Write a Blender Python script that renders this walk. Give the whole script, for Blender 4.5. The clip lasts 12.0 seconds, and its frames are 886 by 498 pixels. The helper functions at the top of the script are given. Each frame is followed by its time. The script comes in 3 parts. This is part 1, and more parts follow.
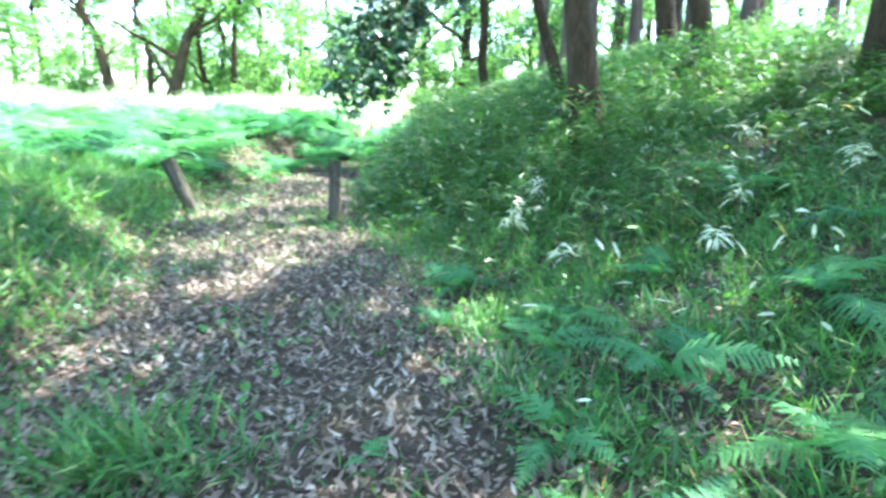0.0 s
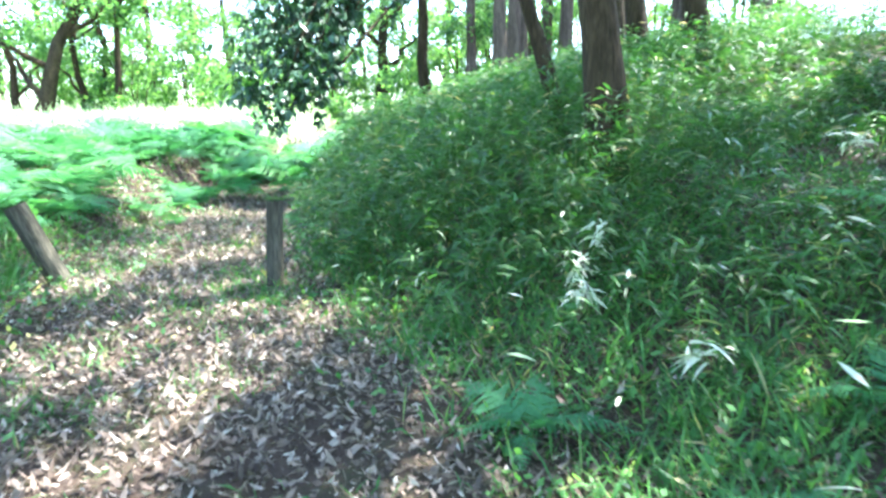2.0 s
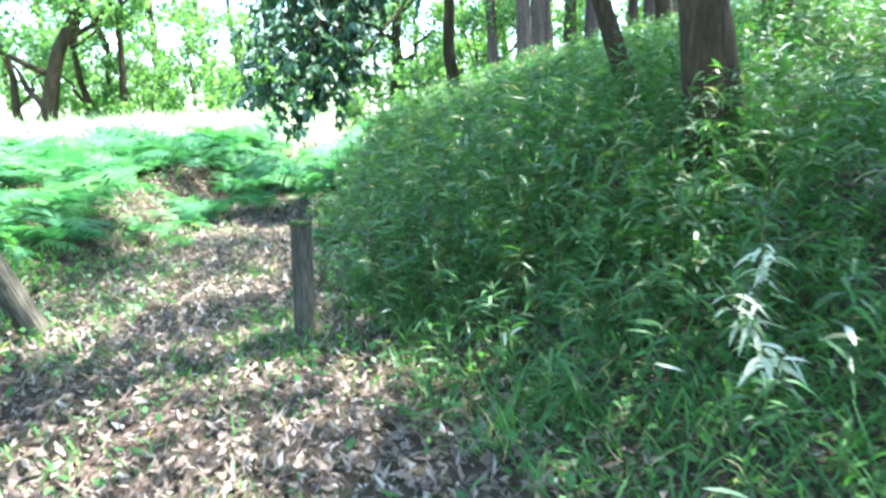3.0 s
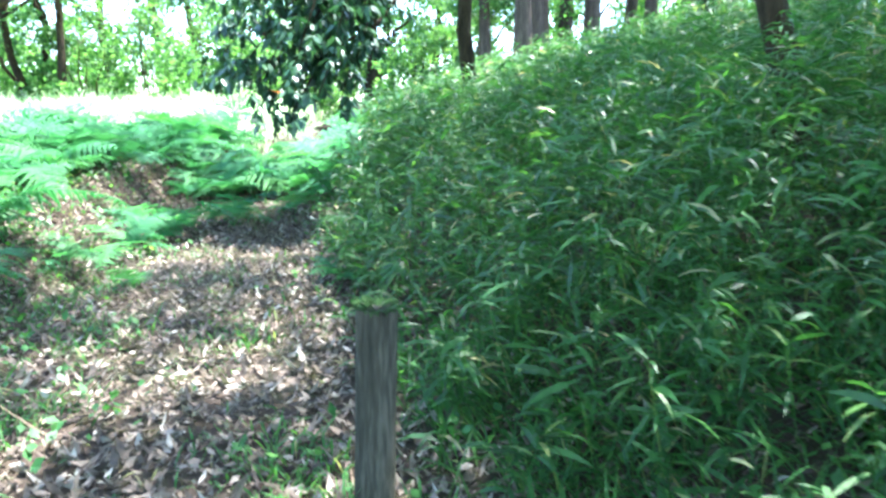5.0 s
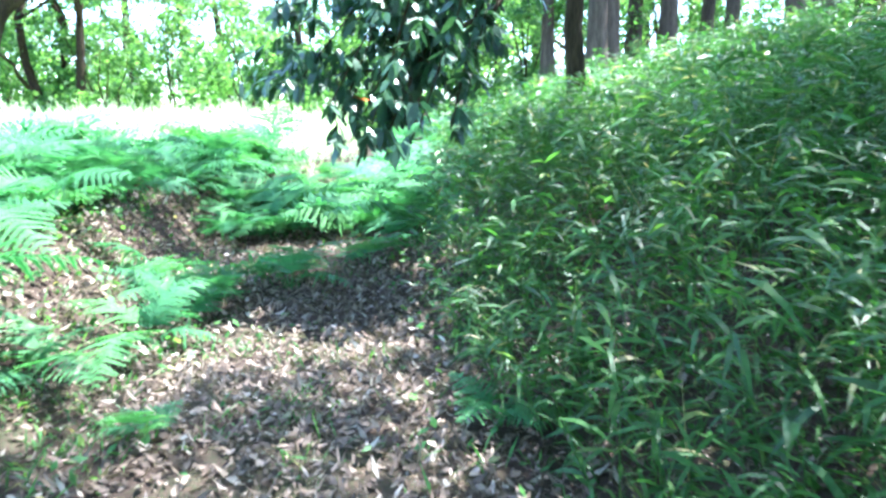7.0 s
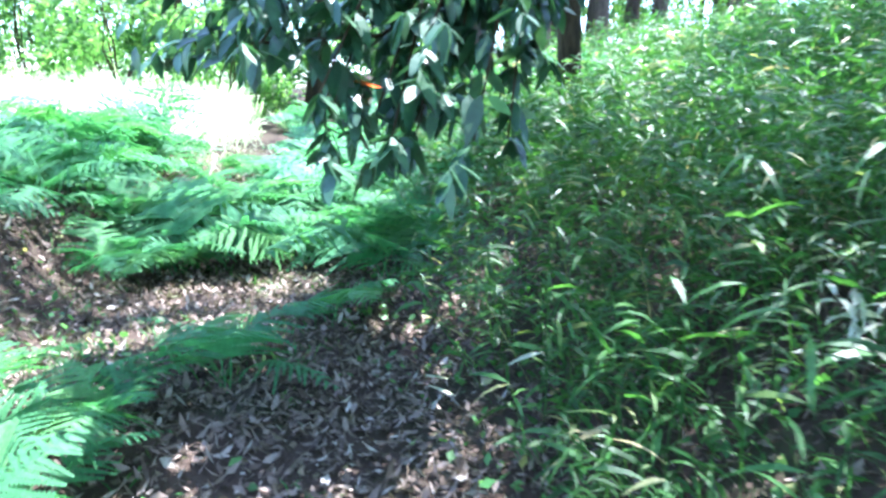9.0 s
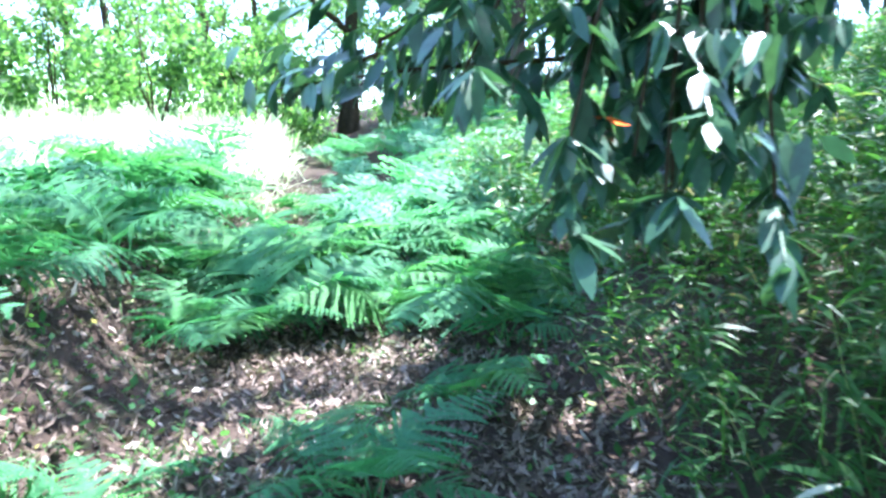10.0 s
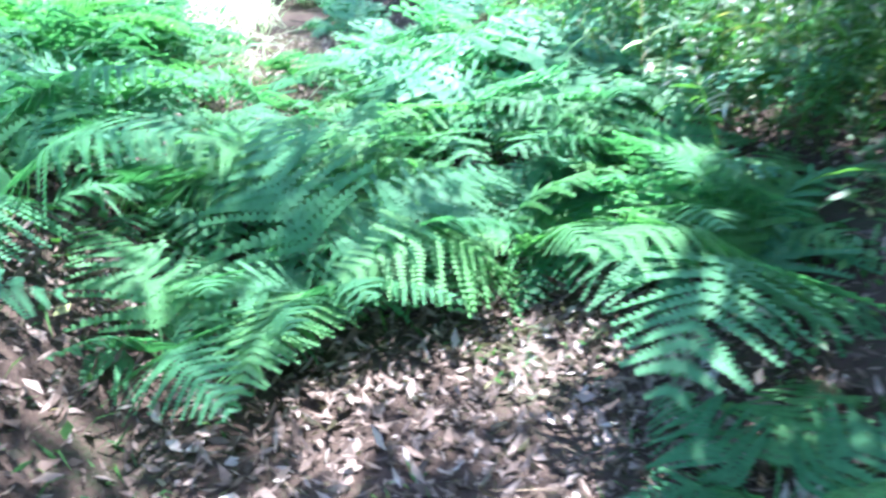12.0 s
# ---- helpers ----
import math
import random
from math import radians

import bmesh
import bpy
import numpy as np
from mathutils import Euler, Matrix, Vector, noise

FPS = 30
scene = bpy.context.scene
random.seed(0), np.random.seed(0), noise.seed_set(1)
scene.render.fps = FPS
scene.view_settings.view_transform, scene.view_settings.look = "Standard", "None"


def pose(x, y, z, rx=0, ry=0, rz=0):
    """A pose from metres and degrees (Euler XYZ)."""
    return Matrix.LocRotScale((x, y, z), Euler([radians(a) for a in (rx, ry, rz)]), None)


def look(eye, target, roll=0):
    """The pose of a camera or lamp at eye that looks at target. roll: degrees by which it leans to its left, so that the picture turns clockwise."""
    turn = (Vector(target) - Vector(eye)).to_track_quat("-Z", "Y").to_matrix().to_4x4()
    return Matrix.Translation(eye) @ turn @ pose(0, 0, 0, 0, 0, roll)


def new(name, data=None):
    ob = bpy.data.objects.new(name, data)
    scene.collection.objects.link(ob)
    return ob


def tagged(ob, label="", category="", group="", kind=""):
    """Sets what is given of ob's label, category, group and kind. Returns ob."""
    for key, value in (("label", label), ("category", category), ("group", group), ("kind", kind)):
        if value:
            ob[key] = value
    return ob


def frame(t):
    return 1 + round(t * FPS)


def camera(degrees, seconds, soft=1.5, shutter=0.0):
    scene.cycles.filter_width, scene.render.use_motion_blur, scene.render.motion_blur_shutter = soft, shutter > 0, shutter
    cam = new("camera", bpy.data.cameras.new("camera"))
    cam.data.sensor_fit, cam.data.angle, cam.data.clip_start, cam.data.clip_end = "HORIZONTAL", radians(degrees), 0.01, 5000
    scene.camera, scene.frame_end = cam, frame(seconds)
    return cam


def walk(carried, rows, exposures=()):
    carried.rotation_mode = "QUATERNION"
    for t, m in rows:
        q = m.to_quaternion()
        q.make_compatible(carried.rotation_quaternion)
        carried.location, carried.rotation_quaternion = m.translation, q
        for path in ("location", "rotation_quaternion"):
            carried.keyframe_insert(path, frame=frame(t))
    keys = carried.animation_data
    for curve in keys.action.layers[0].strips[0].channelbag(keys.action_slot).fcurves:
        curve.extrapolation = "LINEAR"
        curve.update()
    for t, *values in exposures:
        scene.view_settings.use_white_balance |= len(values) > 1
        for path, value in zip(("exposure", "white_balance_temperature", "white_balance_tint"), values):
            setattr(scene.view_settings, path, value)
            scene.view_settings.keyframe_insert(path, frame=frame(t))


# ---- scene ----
cam = camera(68.5, 12.0, soft=2.8, shutter=0.3)
PATH = [
    (0.0, pose(0.000, 0.000, 1.500, 78.50, -1.47, 0.30)),
    (0.5, pose(-0.185, 0.557, 1.492, 77.57, -2.91, -6.86)),
    (1.0, pose(-0.397, 1.125, 1.532, 77.03, -0.53, -1.12)),
    (1.5, pose(-0.533, 1.655, 1.556, 78.86, -1.22, -8.63)),
    (2.0, pose(-0.661, 2.255, 1.549, 79.22, 0.01, -8.05)),
    (2.5, pose(-0.763, 2.845, 1.536, 79.75, 0.17, -11.95)),
    (3.0, pose(-0.875, 3.492, 1.554, 78.95, 2.01, -7.23)),
    (3.5, pose(-0.978, 4.078, 1.559, 78.95, 1.37, -8.93)),
    (5.5, pose(-1.577, 6.100, 1.547, 78.38, 0.26, -10.95)),
    (6.0, pose(-1.722, 6.680, 1.569, 79.87, 1.93, -5.59)),
    (6.5, pose(-1.908, 7.215, 1.574, 79.54, -0.46, -8.37)),
    (7.0, pose(-1.969, 7.792, 1.582, 79.78, -0.32, -9.21)),
    (9.0, pose(-2.353, 9.690, 1.700, 78.09, -1.98, -19.00)),
    (9.5, pose(-2.569, 10.213, 1.714, 79.92, -1.04, -15.52)),
    (10.0, pose(-2.797, 10.606, 1.734, 80.46, -1.05, -17.97)),
    (10.5, pose(-2.858, 11.171, 1.742, 80.83, -0.75, -16.09)),
    (11.0, pose(-2.929, 11.617, 1.759, 78.91, -2.09, -22.45)),
    (11.5, pose(-2.930, 12.085, 1.738, 73.62, -2.30, -26.91)),
    (12.0, pose(-2.917, 12.623, 1.691, 66.84, 0.69, -20.89)),
]
walk(cam, PATH, exposures=[(0.0, 3.5, 5750, 8), (2.0, 3.4, 5780, 10), (3.5, 3.35, 5720, 11), (5.5, 3.25, 5550, 7), (7.0, 3.25, 5450, 11), (9.0, 3.25, 5300, 17), (10.5, 3.05, 5300, 18), (12.0, 3.05, 5250, 21)])

# ---- light ----
SUN_EL, SUN_AZ = 70.0, -66.0          # azimuth counted from straight ahead (+y) towards the left (-x)
world = bpy.data.worlds.new("sky")
scene.world = world
world.use_nodes = True
wt = world.node_tree
sky = wt.nodes.new("ShaderNodeTexSky")
sky.sky_type, sky.sun_disc = "NISHITA", False
sky.sun_elevation, sky.sun_rotation = radians(SUN_EL), radians(-SUN_AZ)
wt.nodes["Background"].inputs["Strength"].default_value = 0.15
wt.links.new(sky.outputs["Color"], wt.nodes["Background"].inputs["Color"])
sun = new("sun", bpy.data.lights.new("sun", "SUN"))
sun.data.energy, sun.data.angle, sun.data.color = 5.0, radians(0.55), (1.0, 0.95, 0.86)
se, sa = radians(SUN_EL), radians(SUN_AZ)
sun.matrix_world = look((0, 0, 0), (math.sin(sa) * math.cos(se), -math.cos(sa) * math.cos(se), -math.sin(se)))

rng = np.random.default_rng(7)


# ---- materials ----
def nodes_of(name):
    m = bpy.data.materials.new(name)
    m.use_nodes = True
    nt = m.node_tree
    return m, nt, nt.nodes["Principled BSDF"], nt.nodes["Material Output"]


def ramp_node(nt, stops):
    r = nt.nodes.new("ShaderNodeValToRGB")
    while len(r.color_ramp.elements) < len(stops):
        r.color_ramp.elements.new(0.5)
    for e, (p, c) in zip(r.color_ramp.elements, stops):
        e.position, e.color = p, (*c, 1)
    return r


def leaf_material(name, stops, rough=0.45, trans=0.4, per_object=False, spec=0.5, yellow=1.25):
    """Leaf: colour by piece with fine veins, gloss on top, light passing through."""
    m, nt, b, out = nodes_of(name)
    if per_object:
        src = nt.nodes.new("ShaderNodeObjectInfo").outputs["Random"]
    else:
        src = nt.nodes.new("ShaderNodeNewGeometry").outputs["Random Per Island"]
    r = ramp_node(nt, stops)
    nt.links.new(src, r.inputs["Fac"])
    tc = nt.nodes.new("ShaderNodeTexCoord")
    n = nt.nodes.new("ShaderNodeTexNoise")
    n.inputs["Scale"].default_value, n.inputs["Detail"].default_value = 38, 3
    nt.links.new(tc.outputs["Object"], n.inputs["Vector"])
    mix = nt.nodes.new("ShaderNodeMix")
    mix.data_type, mix.blend_type = "RGBA", "MULTIPLY"
    mix.inputs[0].default_value = 0.55
    vr = ramp_node(nt, [(0.3, (0.45, 0.5, 0.42)), (0.7, (1.25, 1.2, 1.1))])
    nt.links.new(n.outputs["Fac"], vr.inputs["Fac"])
    nt.links.new(r.outputs["Color"], mix.inputs[6])
    nt.links.new(vr.outputs["Color"], mix.inputs[7])
    nt.links.new(mix.outputs[2], b.inputs["Base Color"])
    b.inputs["Roughness"].default_value = rough
    b.inputs["Specular IOR Level"].default_value = spec
    t = nt.nodes.new("ShaderNodeBsdfTranslucent")
    tint = nt.nodes.new("ShaderNodeMix")
    tint.data_type, tint.blend_type = "RGBA", "MULTIPLY"
    tint.inputs[0].default_value = 1
    tint.inputs[7].default_value = (1.5 * yellow, 1.9, 1.1, 1)
    nt.links.new(mix.outputs[2], tint.inputs[6])
    nt.links.new(tint.outputs[2], t.inputs["Color"])
    ms = nt.nodes.new("ShaderNodeMixShader")
    ms.inputs[0].default_value = trans
    nt.links.new(b.outputs[0], ms.inputs[1])
    nt.links.new(t.outputs[0], ms.inputs[2])
    nt.links.new(ms.outputs[0], out.inputs["Surface"])
    return m


def rough_material(name, stops, scale, bump=0.3, rough=0.9, stretch=(1, 1, 1), fine=8.0):
    """Bark, wood and soil: two scales of noise in colour, with relief."""
    m, nt, b, out = nodes_of(name)
    tc = nt.nodes.new("ShaderNodeTexCoord")
    mp = nt.nodes.new("ShaderNodeMapping")
    mp.inputs["Scale"].default_value = stretch
    nt.links.new(tc.outputs["Object"], mp.inputs["Vector"])
    n1 = nt.nodes.new("ShaderNodeTexNoise")
    n1.inputs["Scale"].default_value, n1.inputs["Detail"].default_value = scale, 5
    n2 = nt.nodes.new("ShaderNodeTexNoise")
    n2.inputs["Scale"].default_value, n2.inputs["Detail"].default_value = scale * fine, 6
    for n in (n1, n2):
        nt.links.new(mp.outputs["Vector"], n.inputs["Vector"])
    mid = nt.nodes.new("ShaderNodeMix")
    mid.inputs[0].default_value = 0.5
    nt.links.new(n1.outputs["Fac"], mid.inputs[2])
    nt.links.new(n2.outputs["Fac"], mid.inputs[3])
    r = ramp_node(nt, stops)
    nt.links.new(mid.outputs[0], r.inputs["Fac"])
    nt.links.new(r.outputs["Color"], b.inputs["Base Color"])
    b.inputs["Roughness"].default_value = rough
    b.inputs["Specular IOR Level"].default_value = 0.15
    bp = nt.nodes.new("ShaderNodeBump")
    bp.inputs["Strength"].default_value, bp.inputs["Distance"].default_value = bump, 0.03
    nt.links.new(mid.outputs[0], bp.inputs["Height"])
    nt.links.new(bp.outputs["Normal"], b.inputs["Normal"])
    return m


M_SOIL = rough_material("soil", [(0.3, (0.02, 0.015, 0.011)), (0.5, (0.055, 0.038, 0.028)), (0.62, (0.035, 0.04, 0.02)), (0.75, (0.07, 0.052, 0.037))], 2.2, 0.9, 0.95, fine=30)
M_BARK = rough_material("bark", [(0.3, (0.012, 0.009, 0.005)), (0.5, (0.038, 0.028, 0.015)), (0.7, (0.08, 0.06, 0.034))], 5, 0.9, 0.95, (1, 1, 0.18))
M_BARK_PALE = rough_material("pale_bark", [(0.3, (0.03, 0.022, 0.017)), (0.5, (0.078, 0.059, 0.042)), (0.7, (0.155, 0.12, 0.09))], 6, 0.8, 0.95, (1, 1, 0.12))
M_POST = rough_material("weathered_wood", [(0.3, (0.02, 0.019, 0.013)), (0.5, (0.058, 0.053, 0.036)), (0.7, (0.14, 0.125, 0.09))], 9, 0.7, 0.9, (1, 1, 0.14))
M_MOSS = rough_material("moss", [(0.3, (0.02, 0.05, 0.012)), (0.7, (0.07, 0.13, 0.035))], 30, 0.8, 0.95)
M_TWIG = rough_material("twig", [(0.3, (0.06, 0.045, 0.03)), (0.7, (0.22, 0.17, 0.11))], 30, 0.4, 0.9)
M_LITTER = leaf_material("dry_leaf", [(0.0, (0.07, 0.051, 0.04)), (0.35, (0.14, 0.1, 0.08)), (0.65, (0.215, 0.16, 0.13)), (0.9, (0.3, 0.235, 0.2)), (1.0, (0.48, 0.42, 0.38))], 0.65, 0.15, spec=0.25, yellow=0.9)
M_SASA = leaf_material("bamboo_grass_leaf", [(0.0, (0.021, 0.064, 0.016)), (0.5, (0.037, 0.115, 0.025)), (0.88, (0.06, 0.16, 0.033)), (0.97, (0.13, 0.19, 0.055)), (1.0, (0.36, 0.31, 0.18))], 0.48, 0.4, spec=0.4)
M_GRASS = leaf_material("grass_blade", [(0.0, (0.034, 0.1, 0.027)), (0.6, (0.058, 0.17, 0.042)), (0.93, (0.1, 0.22, 0.05)), (1.0, (0.36, 0.30, 0.15))], 0.5, 0.38, spec=0.35)
# the clearing's sun glare is put into this near-white grass colour
M_MEADOW = leaf_material("sunlit_meadow_grass", [(0.0, (0.34, 0.45, 0.3)), (0.5, (0.5, 0.56, 0.42)), (1.0, (0.66, 0.68, 0.55))], 0.5, 0.42, yellow=1.0)
M_FERN = leaf_material("fern_green", [(0.0, (0.055, 0.165, 0.075)), (0.5, (0.08, 0.22, 0.1)), (1.0, (0.115, 0.265, 0.09))], 0.62, 0.42, True, 0.2, 1.0)
# paler copy of the fern green, with strong sunlight mixed into the colour
M_FERN_BED = leaf_material("sunlit_fern_green", [(0.0, (0.08, 0.21, 0.12)), (0.6, (0.12, 0.28, 0.16)), (1.0, (0.18, 0.34, 0.18))], 0.62, 0.42, False, 0.2, 0.95)
M_OAK = leaf_material("evergreen_leaf", [(0.0, (0.018, 0.055, 0.03)), (0.6, (0.03, 0.085, 0.042)), (1.0, (0.05, 0.12, 0.05))], 0.38, 0.22, spec=0.5)
M_OAK_LEAF = leaf_material("glossy_evergreen_leaf", [(0.0, (0.02, 0.06, 0.032)), (0.6, (0.034, 0.09, 0.046)), (1.0, (0.055, 0.125, 0.055))], 0.34, 0.18, True, 0.6)
M_CROWN = leaf_material("crown_leaf", [(0.0, (0.03, 0.085, 0.025)), (0.5, (0.06, 0.15, 0.04)), (1.0, (0.14, 0.26, 0.08))], 0.5, 0.58)
M_ORANGE = leaf_material("dead_orange_leaf", [(0.0, (0.55, 0.13, 0.05)), (1.0, (0.6, 0.16, 0.06))], 0.5, 0.4, yellow=1.6)
# for bleached dry leaves, and as painted sunlight on the sprigs
M_PALE = leaf_material("bleached_and_sunlit_leaf", [(0.0, (0.3, 0.34, 0.2)), (0.5, (0.42, 0.43, 0.32)), (1.0, (0.6, 0.58, 0.48))], 0.5, 0.3, yellow=0.9)


# ---- the lie of the land ----
PATH_Y = np.array([-30.0, 0, 4, 8, 13, 16, 24, 32])
PATH_X = np.array([0.5, -0.55, -1.05, -2.1, -2.5, -2.3, -1.2, -0.8])
HALF_Y = np.array([-30.0, 0, 8, 12, 16, 20, 40])
HALF_W = np.array([1.2, 1.2, 1.05, 1.0, 0.75, 0.5, 0.4])


def smooth(a):
    a = np.clip(a, 0, 1)
    return a * a * (3 - 2 * a)


def bumps(x, y):
    return 0.05 * np.sin(1.7 * x + 0.6 * y) + 0.04 * np.sin(2.3 * y - 1.1 * x + 1) + 0.018 * np.sin(5.1 * x + 1.3) * np.sin(4.3 * y)


def path_x(y):
    return np.interp(y, PATH_Y, PATH_X)


def half_w(y):
    return np.interp(y, HALF_Y, HALF_W)


def height(x, y):
    x, y = np.asarray(x, float), np.asarray(y, float)
    base = 0.03 * np.clip(y, -8, 40) + 0.03 * np.clip(y - 14, 0, 20)
    off = x - path_x(y)
    w = half_w(y)
    right = off - w
    steep = 0.2 + 0.17 * smooth((y - 3) / 6)
    d = np.maximum(right, 0)
    bank = steep * 13 * (1 - np.exp(-d / 13)) * smooth((right + 0.2) / 1.2)
    left = -off - w
    lbank = 0.46 * smooth((left + 0.1) / 0.6) * smooth((y - 8.5) / 3) + 0.5 * smooth((left - 0.05) / 1.3) * smooth((10.5 - y) / 3) * smooth((y + 0.5) / 2.5)
    far = np.hypot(x, y - 10)
    fade = 1 - smooth((far - 45) / 60)
    return (base + bank + lbank) * fade + bumps(x, y) * np.where(np.abs(off) < w, 0.45, 1.0) * fade


def mesh_object(name, verts, faces, mat, parent=None, label="", shade=False):
    me = bpy.data.meshes.new(name)
    me.from_pydata(verts, [], faces)
    me.materials.append(mat)
    if shade:
        me.polygons.foreach_set("use_smooth", [True] * len(me.polygons))
    me.update()
    ob = new(name, me)
    if parent:
        ob.parent = parent
    if label:
        tagged(ob, label)
    return ob


def array_mesh(name, verts, faces, mat, shade=False):
    """A mesh from arrays: verts (n, 3), faces (m, k) with one k."""
    me = bpy.data.meshes.new(name)
    verts, faces = np.asarray(verts, np.float32), np.asarray(faces, np.int32)
    k = faces.shape[1]
    me.vertices.add(len(verts))
    me.vertices.foreach_set("co", verts.ravel())
    me.loops.add(faces.size)
    me.loops.foreach_set("vertex_index", faces.ravel())
    me.polygons.add(len(faces))
    me.polygons.foreach_set("loop_start", np.arange(0, faces.size, k, dtype=np.int32))
    me.polygons.foreach_set("use_smooth", np.full(len(faces), shade))
    me.materials.append(mat)
    me.update(calc_edges=True)
    me.validate()
    return me


# ---- ground ----
gx = np.concatenate([-np.geomspace(400, 14, 26), np.arange(-13.6, 13.7, 0.2), np.geomspace(14, 400, 26)])
gy = np.concatenate([-np.geomspace(400, 8, 24), np.arange(-7.8, 27.9, 0.2), np.geomspace(28, 500, 26)])
GX, GY = np.meshgrid(gx, gy)
gv = np.stack([GX, GY, height(GX, GY)], -1).reshape(-1, 3)
ii = (np.arange(len(gy) - 1)[:, None] * len(gx) + np.arange(len(gx) - 1)[None]).ravel()
gf = np.stack([ii, ii + 1, ii + 1 + len(gx), ii + len(gx)], -1)
tagged(new("ground", array_mesh("ground", gv, gf, M_SOIL, True)), "dark woodland soil under a trodden footpath and its banks", "ground", kind="structure")


# ---- scattering of leaves ----
def frames_of(direction, roll):
    """Side and normal vectors for leaves along unit directions, turned about them by roll."""
    up = np.tile([0.0, 0, 1], (len(direction), 1))
    side = np.cross(direction, up)
    ln = np.linalg.norm(side, axis=1, keepdims=True)
    side = np.where(ln > 1e-4, side / np.maximum(ln, 1e-4), [1.0, 0, 0])
    nrm = np.cross(side, direction)
    c, s = np.cos(roll)[:, None], np.sin(roll)[:, None]
    return side * c + nrm * s, nrm * c - side * s


def leaf_cloud(base, direction, length, width, roll, droop, segs=2, fold=0.0):
    """Pointed leaves as strips: base points, unit directions, sizes; each one bends down towards its tip."""
    n = len(base)
    side, nrm = frames_of(direction, roll)
    ts = np.linspace(0, 1, segs + 2)
    prof = np.sin(np.pi * ts ** 0.8) ** 0.8
    prof[0], prof[-1] = 0.12, 0.03
    rows = []
    for t, p in zip(ts, prof):
        c = base + direction * (length * t)[:, None] - np.array([0, 0, 1.0]) * (droop * length * t * t)[:, None]
        lift = nrm * (fold * width * p)[:, None]
        rows.append(c - side * (width * p / 2)[:, None] + lift)
        rows.append(c + side * (width * p / 2)[:, None] + lift)
    v = np.stack(rows, 1)
    k = v.shape[1]
    q = np.array([[2 * i, 2 * i + 1, 2 * i + 3, 2 * i + 2] for i in range(segs + 1)])
    f = (np.arange(n)[:, None, None] * k + q[None]).reshape(-1, 4)
    return v.reshape(-1, 3), f


def diamonds(base, direction, length, width, roll):
    """Small far leaves: one pointed quad each."""
    side, nrm = frames_of(direction, roll)
    mid = base + direction * (length * 0.5)[:, None]
    w = side * (width / 2)[:, None]
    v = np.stack([base, mid + w, base + direction * length[:, None], mid - w], 1).reshape(-1, 3)
    return v, np.arange(len(v)).reshape(-1, 4)


def unit(v):
    return v / np.maximum(np.linalg.norm(v, axis=-1, keepdims=True), 1e-6)


def joined(chunks):
    vs, fs, o = [], [], 0
    for v, f in chunks:
        vs.append(v)
        fs.append(f + o)
        o += len(v)
    return np.concatenate(vs), np.concatenate(fs)


def stuff(name, chunks, mat, label, category):
    v, f = joined(chunks)
    return tagged(new(name, array_mesh(name, v, f, mat)), label, category, kind="stuff")


def scatter(n, x0, x1, y0, y1, keep):
    x, y = rng.uniform(x0, x1, n), rng.uniform(y0, y1, n)
    k = rng.random(n) < keep(x, y)
    return x[k], y[k]


def patchy(x, y, s=1.0, ph=0.0):
    return 0.5 + 0.25 * np.sin(s * 1.3 * x + ph + np.sin(s * 0.9 * y)) + 0.25 * np.sin(s * 1.7 * y + 2 * ph + np.sin(s * 1.1 * x))


def bare(x, y):
    """Open patch of dry leaves high on the bank."""
    return np.exp(-((x - 2.7) / 0.9) ** 2 - ((y - 6.5) / 0.8) ** 2)


# leaf litter
def litter_density(x, y):
    a = np.abs(x - path_x(y)) / (half_w(y) + 0.15)
    return np.clip(2.0 - a, 0.4, 1) * (0.55 + 0.45 * patchy(x, y, 2.1)) + bare(x, y)


def make_litter():
    x, y = scatter(380000, -6, 3.6, -1.5, 22, lambda x, y: litter_density(x, y) * np.where((np.abs(x - path_x(y)) < 2.6) | (bare(x, y) > 0.3), 1, 0.35))
    n = len(x)
    z = height(x, y) + rng.uniform(0.004, 0.035, n)
    a = rng.uniform(0, 2 * np.pi, n)
    d = unit(np.stack([np.cos(a), np.sin(a), rng.normal(0.05, 0.22, n)], -1))
    ln = rng.uniform(0.022, 0.075, n)
    return leaf_cloud(np.stack([x, y, z], -1), d, ln, ln * rng.uniform(0.16, 0.6, n), rng.normal(0, 0.75, n), rng.uniform(-0.9, 0.7, n), 1)


stuff("leaf_litter", [make_litter()], M_LITTER, "dry brown and tan leaves strewn thickly over the footpath", "fallen leaves")


# bamboo grass
def make_sasa(x, y, hgt, leaves, big, segs=2):
    """Thin canes with long pointed leaves fanning out towards their tops."""
    n = len(x)
    root = np.stack([x, y, height(x, y) - 0.02], -1)
    lean = np.stack([rng.normal(-0.12, 0.25, n), rng.normal(-0.05, 0.25, n), np.ones(n)], -1)
    lean = unit(lean)
    cane = leaf_cloud(root, lean, hgt, np.full(n, 0.006), rng.uniform(0, 3, n), np.zeros(n), 1)
    k = np.repeat(np.arange(n), leaves)
    t = np.clip(rng.beta(2.2, 1.2, len(k)), 0.12, 1.0)
    p = root[k] + lean[k] * (hgt[k] * t)[:, None]
    a = rng.uniform(0, 2 * np.pi, len(k))
    d = unit(np.stack([np.cos(a), np.sin(a), rng.uniform(-0.1, 0.9, len(k))], -1))
    ln = rng.uniform(0.07, 0.205, len(k)) * big
    lv = leaf_cloud(p, d, ln, ln * rng.uniform(0.1, 0.145, len(k)), rng.normal(0, 0.5, len(k)), rng.uniform(0.2, 0.8, len(k)), segs)
    return [cane, lv]


